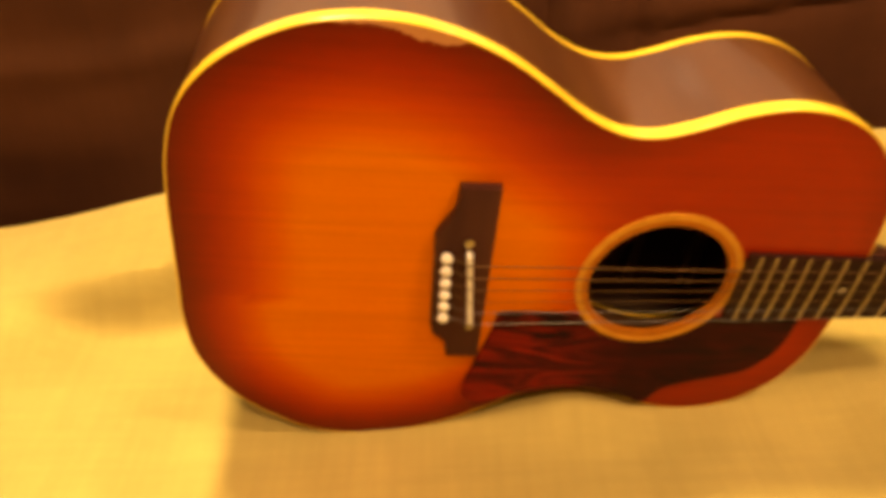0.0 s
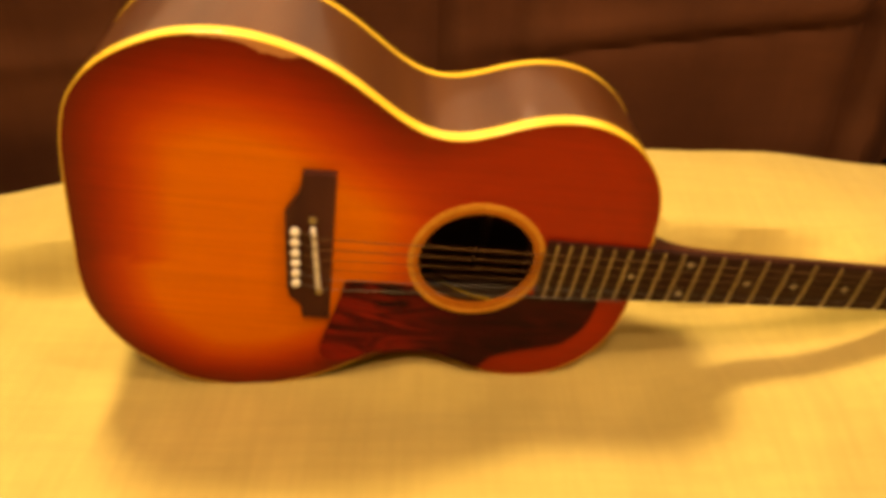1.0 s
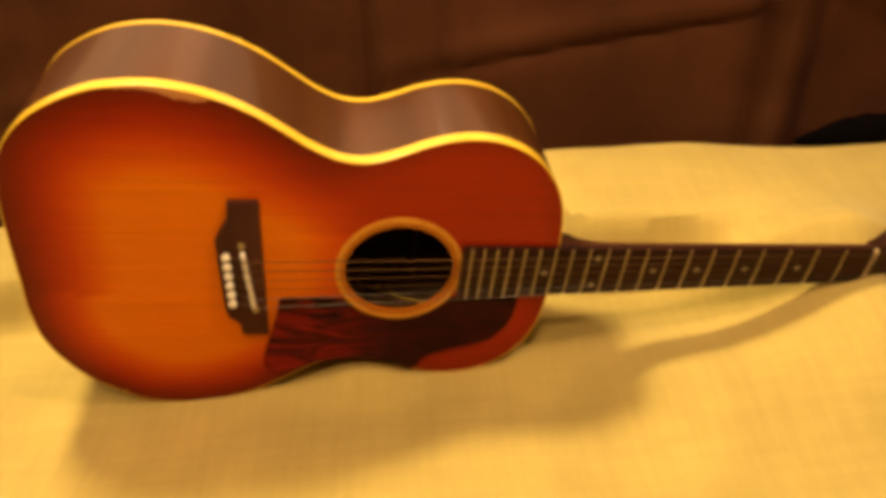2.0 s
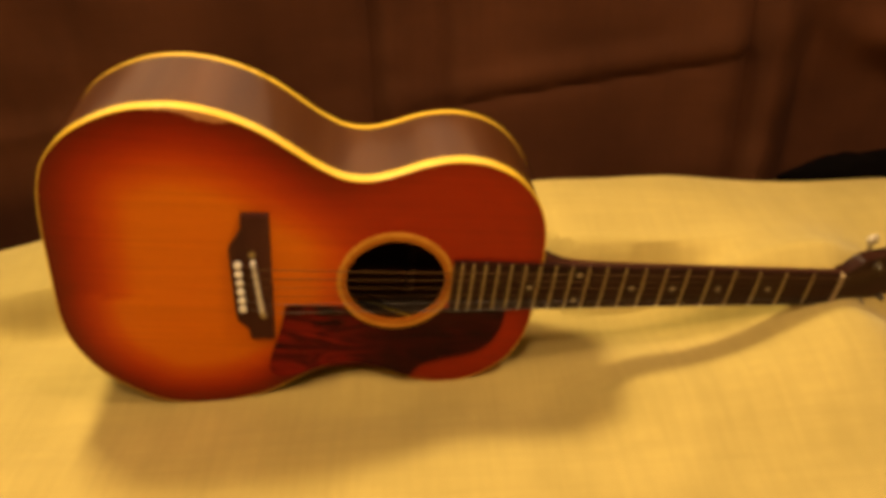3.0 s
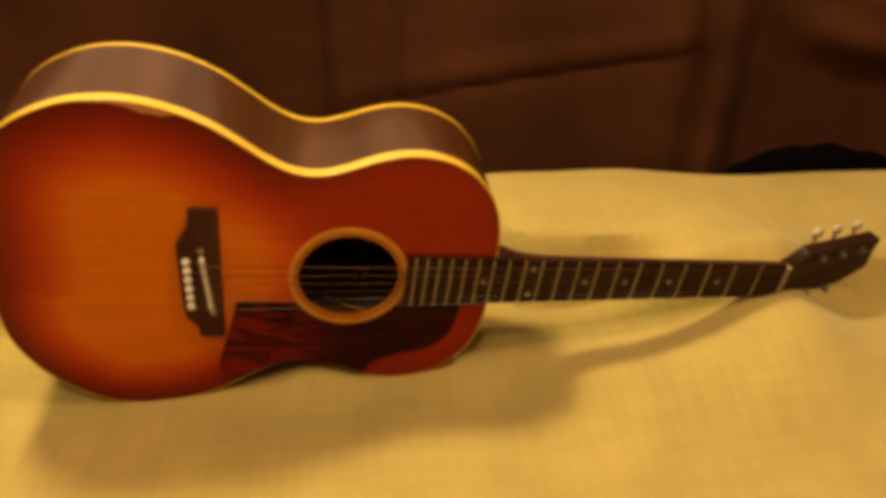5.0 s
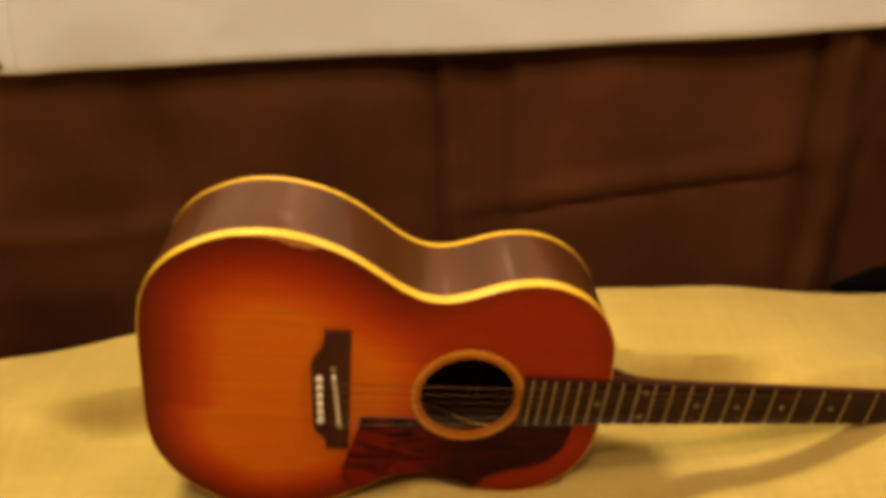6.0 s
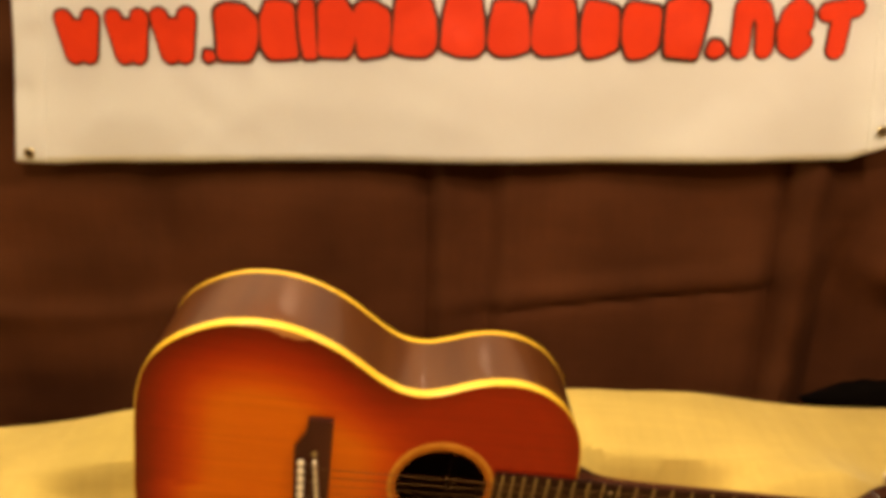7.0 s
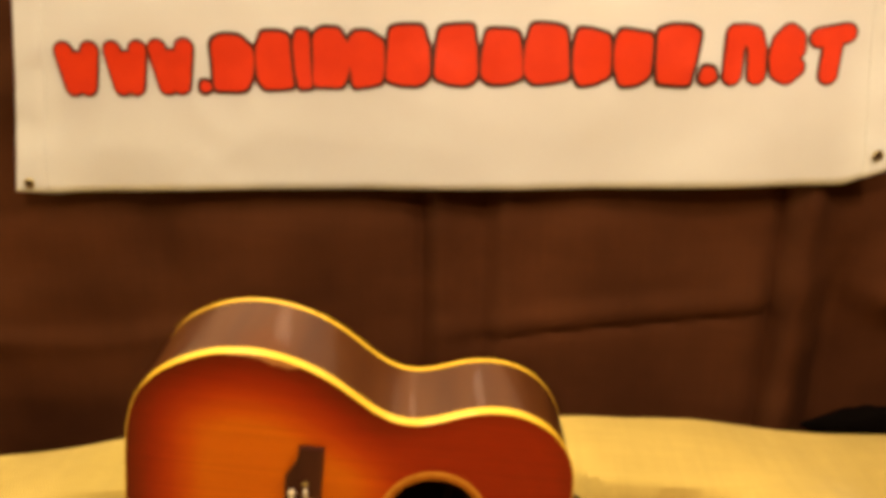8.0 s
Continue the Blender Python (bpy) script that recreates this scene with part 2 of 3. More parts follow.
def ball(p, r, scale=(1, 1, 1), bm=None, turn=None):
    bm = bm or bmesh.new()
    bmesh.ops.create_uvsphere(bm, u_segments=16, v_segments=10, radius=r, matrix=Matrix.Translation(p) @ (turn or Matrix()) @ Matrix.Diagonal((*scale, 1)))
    return bm


def tube(points, r, seg=6, bm=None):
    """A round string along straight stretches."""
    bm = bm or bmesh.new()
    for p, q in zip(points, points[1:]):
        cyl(p, q, r, seg=seg, bm=bm)
    return bm


def spline(pts, steps=8, closed=True):
    """A smooth curve (Catmull-Rom) through control points, as a list of 2D points."""
    out, n = [], len(pts)
    for i in range(n if closed else n - 1):
        a, b, c, d = (np.array(pts[(i + k) % n if closed else min(max(i + k, 0), n - 1)]) for k in (-1, 0, 1, 2))
        for s in range(steps):
            t = s / steps
            out.append(0.5 * (2 * b + (c - a) * t + (2 * a - 5 * b + 4 * c - d) * t * t + (3 * b - a - 3 * c + d) * t ** 3))
    if not closed:
        out.append(np.array(pts[-1]))
    return np.array(out)


def slab(poly, y0, y1, bevel=0.0):
    """A flat plate in the XZ plane with the outline poly, from y0 to y1."""
    bm = bmesh.new()
    lo = [bm.verts.new((x, y0, z)) for x, z in poly]
    f = bm.faces.new(lo)
    g = bmesh.ops.extrude_face_region(bm, geom=[f])["geom"]
    for v in g:
        if isinstance(v, bmesh.types.BMVert):
            v.co.y = y1
    if bevel:
        es = [e for e in bm.edges if abs(e.verts[0].co.y - e.verts[1].co.y) < 1e-7 and abs(e.verts[0].co.y - min(y0, y1)) < 1e-6]
        bmesh.ops.bevel(bm, geom=es, offset=bevel, segments=2, affect="EDGES", profile=0.6)
    return bm


def sheet(fn, us, vs):
    """A grid whose point (u, v) lies at fn(u, v)."""
    bm = bmesh.new()
    g = [[bm.verts.new(fn(u, v)) for v in vs] for u in us]
    for a, b in zip(g, g[1:]):
        for i in range(len(vs) - 1):
            bm.faces.new((a[i], b[i], b[i + 1], a[i + 1]))
    return bm


def sstep(a, b, x):
    t = min(1.0, max(0.0, (x - a) / (b - a)))
    return t * t * (3 - 2 * t)


def ridge(x, w):
    return math.exp(-(x / w) ** 2)


# ---- the room, closed round the table; z = 0 is the table top ----
def setting(name, bm, material, label, category):
    return tagged(part(name, bm, material), label, category, kind="structure")


setting("floor", box(-2.3, 2.9, -3.2, 1.07, -0.85, -0.75), M_FLOOR, "brown wooden room floor under the table", "floor")
setting("ceiling", box(-2.3, 2.9, -3.2, 1.07, 1.75, 1.85), M_CEIL, "plain white painted room ceiling", "ceiling")
setting("wall_north", box(-2.3, 2.9, 0.95, 1.07, -0.75, 1.75), M_WALL, "brown panelled wall behind the drape", "wall")
setting("wall_south", box(-2.3, 2.9, -3.2, -3.08, -0.75, 1.75), M_WALL, "brown panelled wall facing the table", "wall")
setting("wall_west", box(-2.3, -2.18, -3.08, 0.95, -0.75, 1.75), M_WALL, "brown panelled side wall of the room", "wall")
setting("wall_east", box(2.78, 2.9, -3.08, 0.95, -0.75, 1.75), M_WALL, "brown panelled side wall by the headstock", "wall")

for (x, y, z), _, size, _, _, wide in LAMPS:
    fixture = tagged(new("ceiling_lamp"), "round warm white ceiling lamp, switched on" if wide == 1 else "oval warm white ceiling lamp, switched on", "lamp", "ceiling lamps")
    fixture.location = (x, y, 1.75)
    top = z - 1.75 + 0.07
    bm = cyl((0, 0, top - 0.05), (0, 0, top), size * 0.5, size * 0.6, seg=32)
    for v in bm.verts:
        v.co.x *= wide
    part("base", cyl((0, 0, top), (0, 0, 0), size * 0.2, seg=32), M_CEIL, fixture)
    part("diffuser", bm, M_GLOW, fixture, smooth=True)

# table under the cloth
table = tagged(new("table"), "plain wooden table hidden under beige linen cloth", "table")
part("tabletop", box(-1.2, 1.5, -0.62, 0.30, -0.04, -0.006, 0.004), M_WOOD, table)
for x in (-1.12, 1.42):
    for y in (-0.54, 0.22):
        part("leg", box(x - 0.03, x + 0.03, y - 0.03, y + 0.03, -0.75, -0.04, 0.004), M_WOOD, table)

# ---- the linen cloth ----


def edge_y(x):
    """How far back the cloth reaches before it drops behind."""
    return 0.275 + 0.012 * math.sin(2.3 * x)


def edge_height(x):
    """Height of the cloth's far edge, which rises behind the guitar."""
    return 0.042 + 0.080 * sstep(-0.62, -0.02, x) + 0.006 * ridge(x - 0.36, 0.14) - 0.022 * sstep(0.45, 0.70, x)


def cloth_height(x, y):
    under = sstep(-0.30, -0.20, x) * (1 - sstep(0.27, 0.36, x))
    late = 0.075 * under
    z = 0.0150 + (edge_height(x) - 0.015) * (0.62 * sstep(0.050 + late, 0.115 + late, y) + 0.38 * sstep(0.07 + 0.7 * late, edge_y(x), y))
    # beside the guitar the cloth climbs steeply over a hidden riser
    near = sstep(-0.44, -0.34, x) * (1 - sstep(0.42, 0.56, x))
    at = 0.124 + 0.055 * under
    steep = 0.0150 + (edge_height(x) - 0.015) * (0.80 * sstep(at, at + 0.032, y) + 0.20 * sstep(at + 0.02, edge_y(x), y))
    z += (steep - z) * near
    z += 0.024 * sstep(0.30, 0.42, x) * sstep(-0.16, -0.03, y) * (1 - sstep(-0.03, 0.09, y))
    z += 0.049 * math.exp(-((x - 0.630) / (0.105 if x < 0.63 else 0.062)) ** 2 - ((y - 0.055) / 0.10) ** 2)
    z += 0.012 * math.exp(-((x - 0.78) / 0.16) ** 2 - ((y - 0.12) / 0.13) ** 2)
    z -= under * (0.0080 - 0.06 * max(0.0, y)) * sstep(-0.10, -0.01, y) * (1 - sstep(0.11, 0.15, y))
    # bunches up a little under the waist
    z += 0.020 * ridge(x - 0.085, 0.045) * sstep(-0.03, 0.015, y) * (1 - sstep(0.10, 0.15, y))
    # lies flat where the guitar presses on it
    free = 1 - 0.9 * under * sstep(-0.08, 0.0, y) * (1 - sstep(0.16, 0.22, y))
    z += free * (0.0045 * noise.noise((x * 1.6 + 3, y * 2.2, 2.1)) + 0.0035 * noise.noise((x * 3.5, y * 4.0, 0.3)) + 0.0020 * noise.noise((x * 11, y * 10, 1.3)) + 0.0007 * noise.noise((x * 24, y * 21, 4.3)))
    return z


def cloth_at(u, v):
    if v < -0.66:
        return (u, -0.66 - 0.01 * math.sin(u * 14), cloth_height(u, -0.66) + (v + 0.66))
    if v > 0:
        e = edge_y(u)
        y = v * e
        if v > 1:
            d = v - 1
            return (u, e + 0.008 * (1 - math.exp(-d / 0.008)), cloth_height(u, e) - 0.9 * max(0.0, d - 0.004))
        return (u, y, cloth_height(u, y))
    return (u, v, cloth_height(u, v))


us = np.linspace(-1.25, 1.55, 201)
vs = np.concatenate([np.linspace(-1.1, -0.67, 6), np.linspace(-0.65, -0.01, 56), np.linspace(0, 0.99, 40), 1 + np.array([0.0, 0.003, 0.006, 0.01, 0.02, 0.06, 0.12, 0.17])])
linen = part("table_cloth", sheet(cloth_at, us, vs), M_LINEN, smooth=True)
tagged(linen, "beige woven linen cloth draped over the table", "cloth")
sol = linen.modifiers.new("thickness", "SOLIDIFY")
sol.thickness, sol.offset = 0.0015, -1

# ---- the brown drape behind ----
DRAPE_Y = 0.385


def drape_at(x, z):
    y = DRAPE_Y + 0.006 * math.sin(2.1 * x + 0.6) + 0.004 * noise.noise((x * 5, 2.0, z * 3.5))
    y += 0.0022 * noise.noise((x * 16, 5.0, z * 13)) + 0.0045 * noise.noise((x * 3.5 + 2, 8.0, z * 15)) * sstep(-0.1, 0.3, z + 0.2)
    lean = 0.01 * (z - 0.24)
    # pressed vertical folds
    for at, w, deep in ((0.100, 0.014, 0.012), (0.193, 0.016, 0.010), (-0.30, 0.03, 0.008), (-0.75, 0.04, 0.02), (1.25, 0.05, 0.03)):
        y += deep * ridge(x - at, w) - 0.6 * deep * ridge(x - at - 2.2 * w, 1.3 * w)
    # upright fold beside the headstock, leaning a little
    y -= 0.022 * ridge(x - 0.664 - lean, 0.024)
    y += 0.014 * ridge(x - 0.630 - lean * 0.6, 0.012)
    y += 0.026 * sstep(0.685 + lean, 0.80 + lean, x) * (1 - sstep(0.95, 1.2, x)) * (1 - sstep(0.19, 0.30, z))
    # slack crease running from behind the guitar up to the fold
    zc = 0.200 + (x - 0.226) * 0.117
    k = sstep(0.05, 0.30, x) * (1 - sstep(0.60, 0.66, x))
    y += k * (0.0065 * ridge(z - zc, 0.007) - 0.0085 * ridge(z - zc - 0.026, 0.022))
    # deep hollow beside the fold, then slack pouches
    y += 0.034 * ridge(x - 0.735 - lean, 0.030) * (1 - sstep(0.26, 0.40, z))
    zp = 0.24 - (x - 0.72) * 0.30
    y -= 0.026 * sstep(0.74, 0.88, x) * ridge(z - zp - 0.06, 0.030) + 0.012 * sstep(0.76, 0.86, x) * ridge(z - zp - 0.125, 0.022)
    # long shallow creases on the other side
    y -= 0.006 * (1 - sstep(-0.2, 0.1, x)) * ridge(z - 0.24 - 0.06 * math.sin(3 * x), 0.02)
    return (x, y, z)


drape = tagged(new("brown_drape"), "dark brown cloth drape with pressed folds hanging behind", "drape")
for xs, back in ((np.linspace(-1.7, 1.12, 283), 0.0), (np.linspace(1.09, 2.2, 112), 0.007)):
    bm = sheet(lambda x, z: (drape_at(x, z)[0], drape_at(x, z)[1] + back, z), xs, np.linspace(-0.745, 1.12, 206))
    panel = part("cloth_panel", bm, M_DRAPE, drape, smooth=True)
    sol = panel.modifiers.new("thickness", "SOLIDIFY")
    sol.thickness, sol.offset = 0.0015, 1
part("curtain_rod", cyl((-1.72, 0.398, 1.125), (2.22, 0.398, 1.125), 0.011), M_INK, drape, "dark rod")

# ---- black roll standing in for deep shade behind the linen, beside the upright fold ----
def gap_shade_at(u, v):
    """A low crumpled roll in place of shade, thin at both ends, with an uneven top."""
    a, x = 2 * math.pi * u, 0.690 + 0.27 * v
    fat = max(0.0, math.sin(math.pi * v)) ** 0.75
    n = 1 + 0.35 * noise.noise((6 * v + 2, 1.2 * math.cos(a), 1.2 * math.sin(a))) + 0.06 * noise.noise((17 * v, 2.0 * math.cos(a), 2.0 * math.sin(a)))
    return (x, 0.366 + 0.020 * fat * math.cos(a), 0.075 + 0.034 * fat * n * math.sin(a))


tagged(part("gap_shade", sheet(gap_shade_at, np.linspace(0, 1, 33), np.linspace(0, 1, 49)), M_GAP_SHADE, smooth=True), "black crumpled roll standing in for deep shade behind the linen edge", "cloth")

# ---- the vinyl banner on the drape ----
BAN_X0, BAN_X1, BAN_Y = -0.481, 0.744, 0.357


def banner_at(u, v):
    """u across 0..1, v up 0..1; the lower corners curl forward a little."""
    x0, x1 = BAN_X0 + 0.050 * v, BAN_X1 - 0.038 * v
    x = x0 + (x1 - x0) * u
    z = 0.430 + 0.031 * u + 0.006 * math.sin(u * 7.0) * (1 - v) * 0.4 + v * 0.46
    curl = (ridge(1 - u, 0.035) * 1.0 + ridge(u, 0.045) * 0.7) * (0.35 + 0.65 * ridge(v, 0.25))
    y = BAN_Y - 0.016 * curl + 0.003 * math.sin(u * 21 + v * 2) + 0.0050 * noise.noise((u * 8, v * 4, 0.7)) + 0.0012 * noise.noise((u * 30, v * 12, 2.7))
    y -= 0.0011 * (1 - sstep(0.10, 0.45, v)) * (ridge(u - 0.05 - 0.35 * v, 0.012) + 0.7 * ridge(u - 0.20 - 0.5 * v, 0.018) + 0.6 * ridge(u - 0.26 + 0.4 * v, 0.012) + 0.8 * ridge(u - 0.93 + 0.3 * v, 0.014))
    if u > 0.955:
        z += (u - 0.955) / 0.045 * 0.024 * ridge(v, 0.10)
    if u < 0.045:
        z += (0.045 - u) / 0.045 * 0.006 * ridge(v, 0.10)
    return (x, y, z)


banner = tagged(new("vinyl_banner"), "white glossy vinyl banner with red printed shapes hanging on drape", "banner")
ban = part("banner_sheet", sheet(banner_at, np.linspace(0, 1, 141), np.linspace(0, 1, 41)), M_VINYL, banner, smooth=True)
sol = ban.modifiers.new("thickness", "SOLIDIFY")
sol.thickness, sol.offset = 0.0008, 1


def banner_front(x, z):
    """Height of the banner's front at a place on it."""
    v = max(0.0, (z - 0.444) / 0.46)
    x0, x1 = BAN_X0 + 0.050 * v, BAN_X1 - 0.038 * v
    return banner_at((x - x0) / (x1 - x0), v)[1]


def print_mark(x0, x1, z0, z1, square, turn, seed, grow, lift):
    """A plump rounded print shape that follows the banner."""
    rnd = random.Random(seed)
    ph = [rnd.uniform(0, 6.28) for _ in range(3)]
    cx, cz = (x0 + x1) / 2, (z0 + z1) / 2
    bm, n = bmesh.new(), 44
    ring = []
    for i in range(n):
        a = 2 * math.pi * i / n
        c, s = math.cos(a), math.sin(a)
        w = 1 + 0.05 * math.sin(3 * a + ph[0]) + 0.035 * math.sin(5 * a + ph[1])
        px = abs(c) ** (2 / square) * math.copysign(1, c) * ((x1 - x0) / 2) * w + grow * c
        pz = abs(s) ** (2 / square) * math.copysign(1, s) * ((z1 - z0) / 2) * w + grow * s
        ca, sa = math.cos(turn), math.sin(turn)
        ring.append((cx + px * ca - pz * sa, cz + px * sa + pz * ca))
    rows = []
    for k in (0.0, 0.5, 1.0):
        rows.append([bm.verts.new((cx + (x - cx) * k, banner_front(cx + (x - cx) * k, cz + (z - cz) * k) - lift, cz + (z - cz) * k)) for x, z in ring] if k else None)
    mid = bm.verts.new((cx, banner_front(cx, cz) - lift, cz))
    for i in range(n):
        j = (i + 1) % n
        bm.faces.new((mid, rows[1][i], rows[1][j]))
        bm.faces.new((rows[1][i], rows[2][i], rows[2][j], rows[1][j]))
    g = bmesh.ops.extrude_face_region(bm, geom=bm.faces[:])["geom"]
    for v in g:
        if isinstance(v, bmesh.types.BMVert):
            v.co.y += 0.0006
    return bm


def hem_at(u, v):
    x, y, z = banner_at(u, v)
    return (x, y - 0.0008 - 0.0008 * ridge((u - 0.5) / 0.5 - math.copysign(0.945, u - 0.5), 0.02) + 0.0010 * noise.noise((u * 40, v * 22, 4.2)), z)


for u0, u1 in ((0.0, 0.034), (0.974, 1.0)):
    hem = part("hem", sheet(hem_at, np.linspace(u0, u1, 12), np.linspace(0.0, 1, 61)), M_VINYL, banner, "folded side hem", smooth=True)
    sol = hem.modifiers.new("thickness", "SOLIDIFY")
    sol.thickness, sol.offset = 0.0008, 1

# middle lines of the plump letters, in a unit box
STROKES = {
    "w": [((0.0, 1.0), (0.22, 0.0), (0.50, 0.72), (0.74, 0.0), (1.0, 1.0))],
    "n": [((0.0, 0.0), (0.06, 1.0)), ((0.05, 0.70), (0.35, 1.0), (0.78, 0.95), (0.96, 0.62), (1.0, 0.0))],
    "e": [((0.08, 0.42), (0.95, 0.60), (0.90, 0.88), (0.55, 1.0), (0.15, 0.80), (0.0, 0.45), (0.15, 0.10), (0.55, 0.0), (1.0, 0.18))],
    "t": [((0.0, 0.90), (1.0, 1.0)), ((0.56, 0.95), (0.44, 0.0))],
}


def letter(ch, x0, x1, z0, z1, half, lift, turn):
    """A printed letter of round-ended strokes, half a stroke in from its box, that follows the banner."""
    bm = bmesh.new()
    cx, cz, r = (x0 + x1) / 2, (z0 + z1) / 2, 0.0118

    def put(p, dy):
        px, pz = p[0] - cx, p[1] - cz
        x, z = cx + px * math.cos(turn) - pz * math.sin(turn), cz + px * math.sin(turn) + pz * math.cos(turn)
        return bm.verts.new((x, banner_front(x, z) - lift - dy, z))

    n = 0
    for stroke in STROKES[ch]:
        line = [Vector((x0 + r + (x1 - x0 - 2 * r) * a, z0 + r + (z1 - z0 - 2 * r) * b)) for a, b in stroke]
        for p, q in zip(line, line[1:]):
            side = (q - p).normalized().orthogonal() * half
            turn0 = math.atan2(side.y, side.x)
            ends = [p + half * Vector((math.cos(turn0 + a), math.sin(turn0 + a))) for a in np.linspace(0, math.pi, 10)]
            ends += [q + half * Vector((math.cos(turn0 + a), math.sin(turn0 + a))) for a in np.linspace(math.pi, 2 * math.pi, 10)]
            mid = put((p + q) / 2, n * 0.00003)
            ring = [put(e, n * 0.00003) for e in ends]
            for a, b in zip(ring, ring[1:] + ring[:1]):
                bm.faces.new((mid, a, b))
            n += 1
    return bm


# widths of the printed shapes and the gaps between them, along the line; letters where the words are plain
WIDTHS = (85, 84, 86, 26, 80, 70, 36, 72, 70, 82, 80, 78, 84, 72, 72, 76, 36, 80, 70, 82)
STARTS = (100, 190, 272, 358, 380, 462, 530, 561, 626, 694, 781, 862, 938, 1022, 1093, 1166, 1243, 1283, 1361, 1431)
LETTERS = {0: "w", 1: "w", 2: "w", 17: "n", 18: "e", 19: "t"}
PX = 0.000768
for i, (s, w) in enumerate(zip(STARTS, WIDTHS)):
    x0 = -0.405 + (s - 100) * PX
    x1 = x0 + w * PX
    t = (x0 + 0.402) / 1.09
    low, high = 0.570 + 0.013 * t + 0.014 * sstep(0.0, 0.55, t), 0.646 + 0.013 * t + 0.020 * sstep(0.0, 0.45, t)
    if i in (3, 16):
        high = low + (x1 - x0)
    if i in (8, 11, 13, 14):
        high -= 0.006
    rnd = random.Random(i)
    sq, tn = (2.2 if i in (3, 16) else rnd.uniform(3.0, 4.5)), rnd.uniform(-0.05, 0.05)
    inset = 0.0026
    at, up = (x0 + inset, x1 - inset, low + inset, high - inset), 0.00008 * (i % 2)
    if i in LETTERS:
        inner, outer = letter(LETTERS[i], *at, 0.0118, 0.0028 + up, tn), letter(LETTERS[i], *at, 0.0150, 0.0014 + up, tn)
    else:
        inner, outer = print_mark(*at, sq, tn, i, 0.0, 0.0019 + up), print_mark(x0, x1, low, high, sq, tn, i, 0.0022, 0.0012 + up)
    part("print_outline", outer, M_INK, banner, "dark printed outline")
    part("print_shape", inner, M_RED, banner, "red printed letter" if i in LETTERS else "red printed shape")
for u, v in ((0.986, 0.072), (0.016, 0.030), (0.5, 0.975), (0.03, 0.96), (0.97, 0.96)):
    gx, gy, gz = banner_at(u, v)
    gy -= 0.0034
    bm = bmesh.new()
    ringv = []
    for k, (rad, dy) in enumerate(((0.0035, 0.0), (0.0045, -0.0018), (0.0065, -0.0018), (0.0078, 0.0))):
        ringv.append([bm.verts.new((gx + rad * math.cos(a), gy - 0.001 + dy, gz + rad * math.sin(a))) for a in np.linspace(0, 2 * math.pi, 21)[:-1]])
    for a, b in zip(ringv, ringv[1:]):
        for i in range(20):
            bm.faces.new((a[i], a[(i + 1) % 20], b[(i + 1) % 20], b[i]))
    gr = part("grommet", bm, M_BRASS, banner, "brass eyelet", smooth=True)
    part("eyelet_hole", cyl((gx, gy - 0.0013, gz), (gx, gy - 0.0009, gz), 0.0036, seg=16), M_INK, gr)

# ---- the guitar: x along the neck from the saddle, y into the body, z towards the bass side ----
guitar = tagged(new("acoustic_guitar"), "worn sunburst acoustic guitar standing on its side on beige cloth", "guitar")
guitar.matrix_world = Matrix(((0.9896, -0.0505, 0.1349, 0.0025), (0.0599, 0.9960, -0.0663, -0.0006), (-0.1310, 0.0737, 0.9887, 0.1738), (0, 0, 0, 1)))

SCALE = 0.629
HOLE_X, HOLE_R = 0.1325, 0.0510
# bouts and waist of the bass half, tail to neck joint
HALF = [(-0.2035, 0.018), (-0.2032, 0.052), (-0.2005, 0.086), (-0.1925, 0.1160), (-0.1760, 0.1400), (-0.1530, 0.1580), (-0.1225, 0.1725), (-0.0932, 0.1784), (-0.0689, 0.1790), (-0.0447, 0.1757),
        (-0.0205, 0.1688), (0.0037, 0.1580), (0.0279, 0.1430), (0.0521, 0.1272), (0.0763, 0.1170), (0.1005, 0.1160), (0.1247, 0.1233), (0.1489, 0.1335), (0.1732, 0.1400), (0.1974, 0.1412),
        (0.2216, 0.1360), (0.2445, 0.1235), (0.2640, 0.1030), (0.2760, 0.0790), (0.2815, 0.0520), (0.2833, 0.0180)]


def treble_half(x, z):
    """The treble side mirrors the bass side, with a slightly rounder tail corner."""
    return (x + 0.011 * sstep(0.06, 0.14, z) * sstep(0.10, 0.15, -x), -z)


OUTLINE = spline(HALF + [treble_half(x, z) for x, z in reversed(HALF)], steps=4)
N = len(OUTLINE)


def depth(x):
    """Body depth, a little less at the neck end."""
    return 0.132 - 0.0236 * (x + 0.2) / 0.49


def inset(d):
    """The outline moved inwards by d."""
    nxt, prv = np.roll(OUTLINE, -1, 0), np.roll(OUTLINE, 1, 0)
    t = nxt - prv
    t /= np.linalg.norm(t, axis=1)[:, None]
    nrm = np.stack([t[:, 1], -t[:, 0]], 1)
    c = OUTLINE.mean(0)
    if np.sum(nrm * (c - OUTLINE)) < 0:
        nrm = -nrm
    return OUTLINE + nrm * d


def edge_distance(p):
    a, b = OUTLINE, np.roll(OUTLINE, -1, 0)
    ab, ap = b - a, p - a
    s = np.clip((ap * ab).sum(1) / (ab * ab).sum(1), 0, 1)
    return np.linalg.norm(ap - ab * s[:, None], axis=1).min()


# soundboard: rings from the edge to the soundhole, slightly domed, with the paint fields
RINGS = np.concatenate([np.linspace(0, 0.12, 13), np.linspace(0.14, 1.0, 26)])
rim = inset(0.0009)
angles = np.arctan2(rim[:, 1], rim[:, 0] - HOLE_X)
hole = np.stack([HOLE_X + HOLE_R * np.cos(angles), HOLE_R * np.sin(angles)], 1)
bm = bmesh.new()
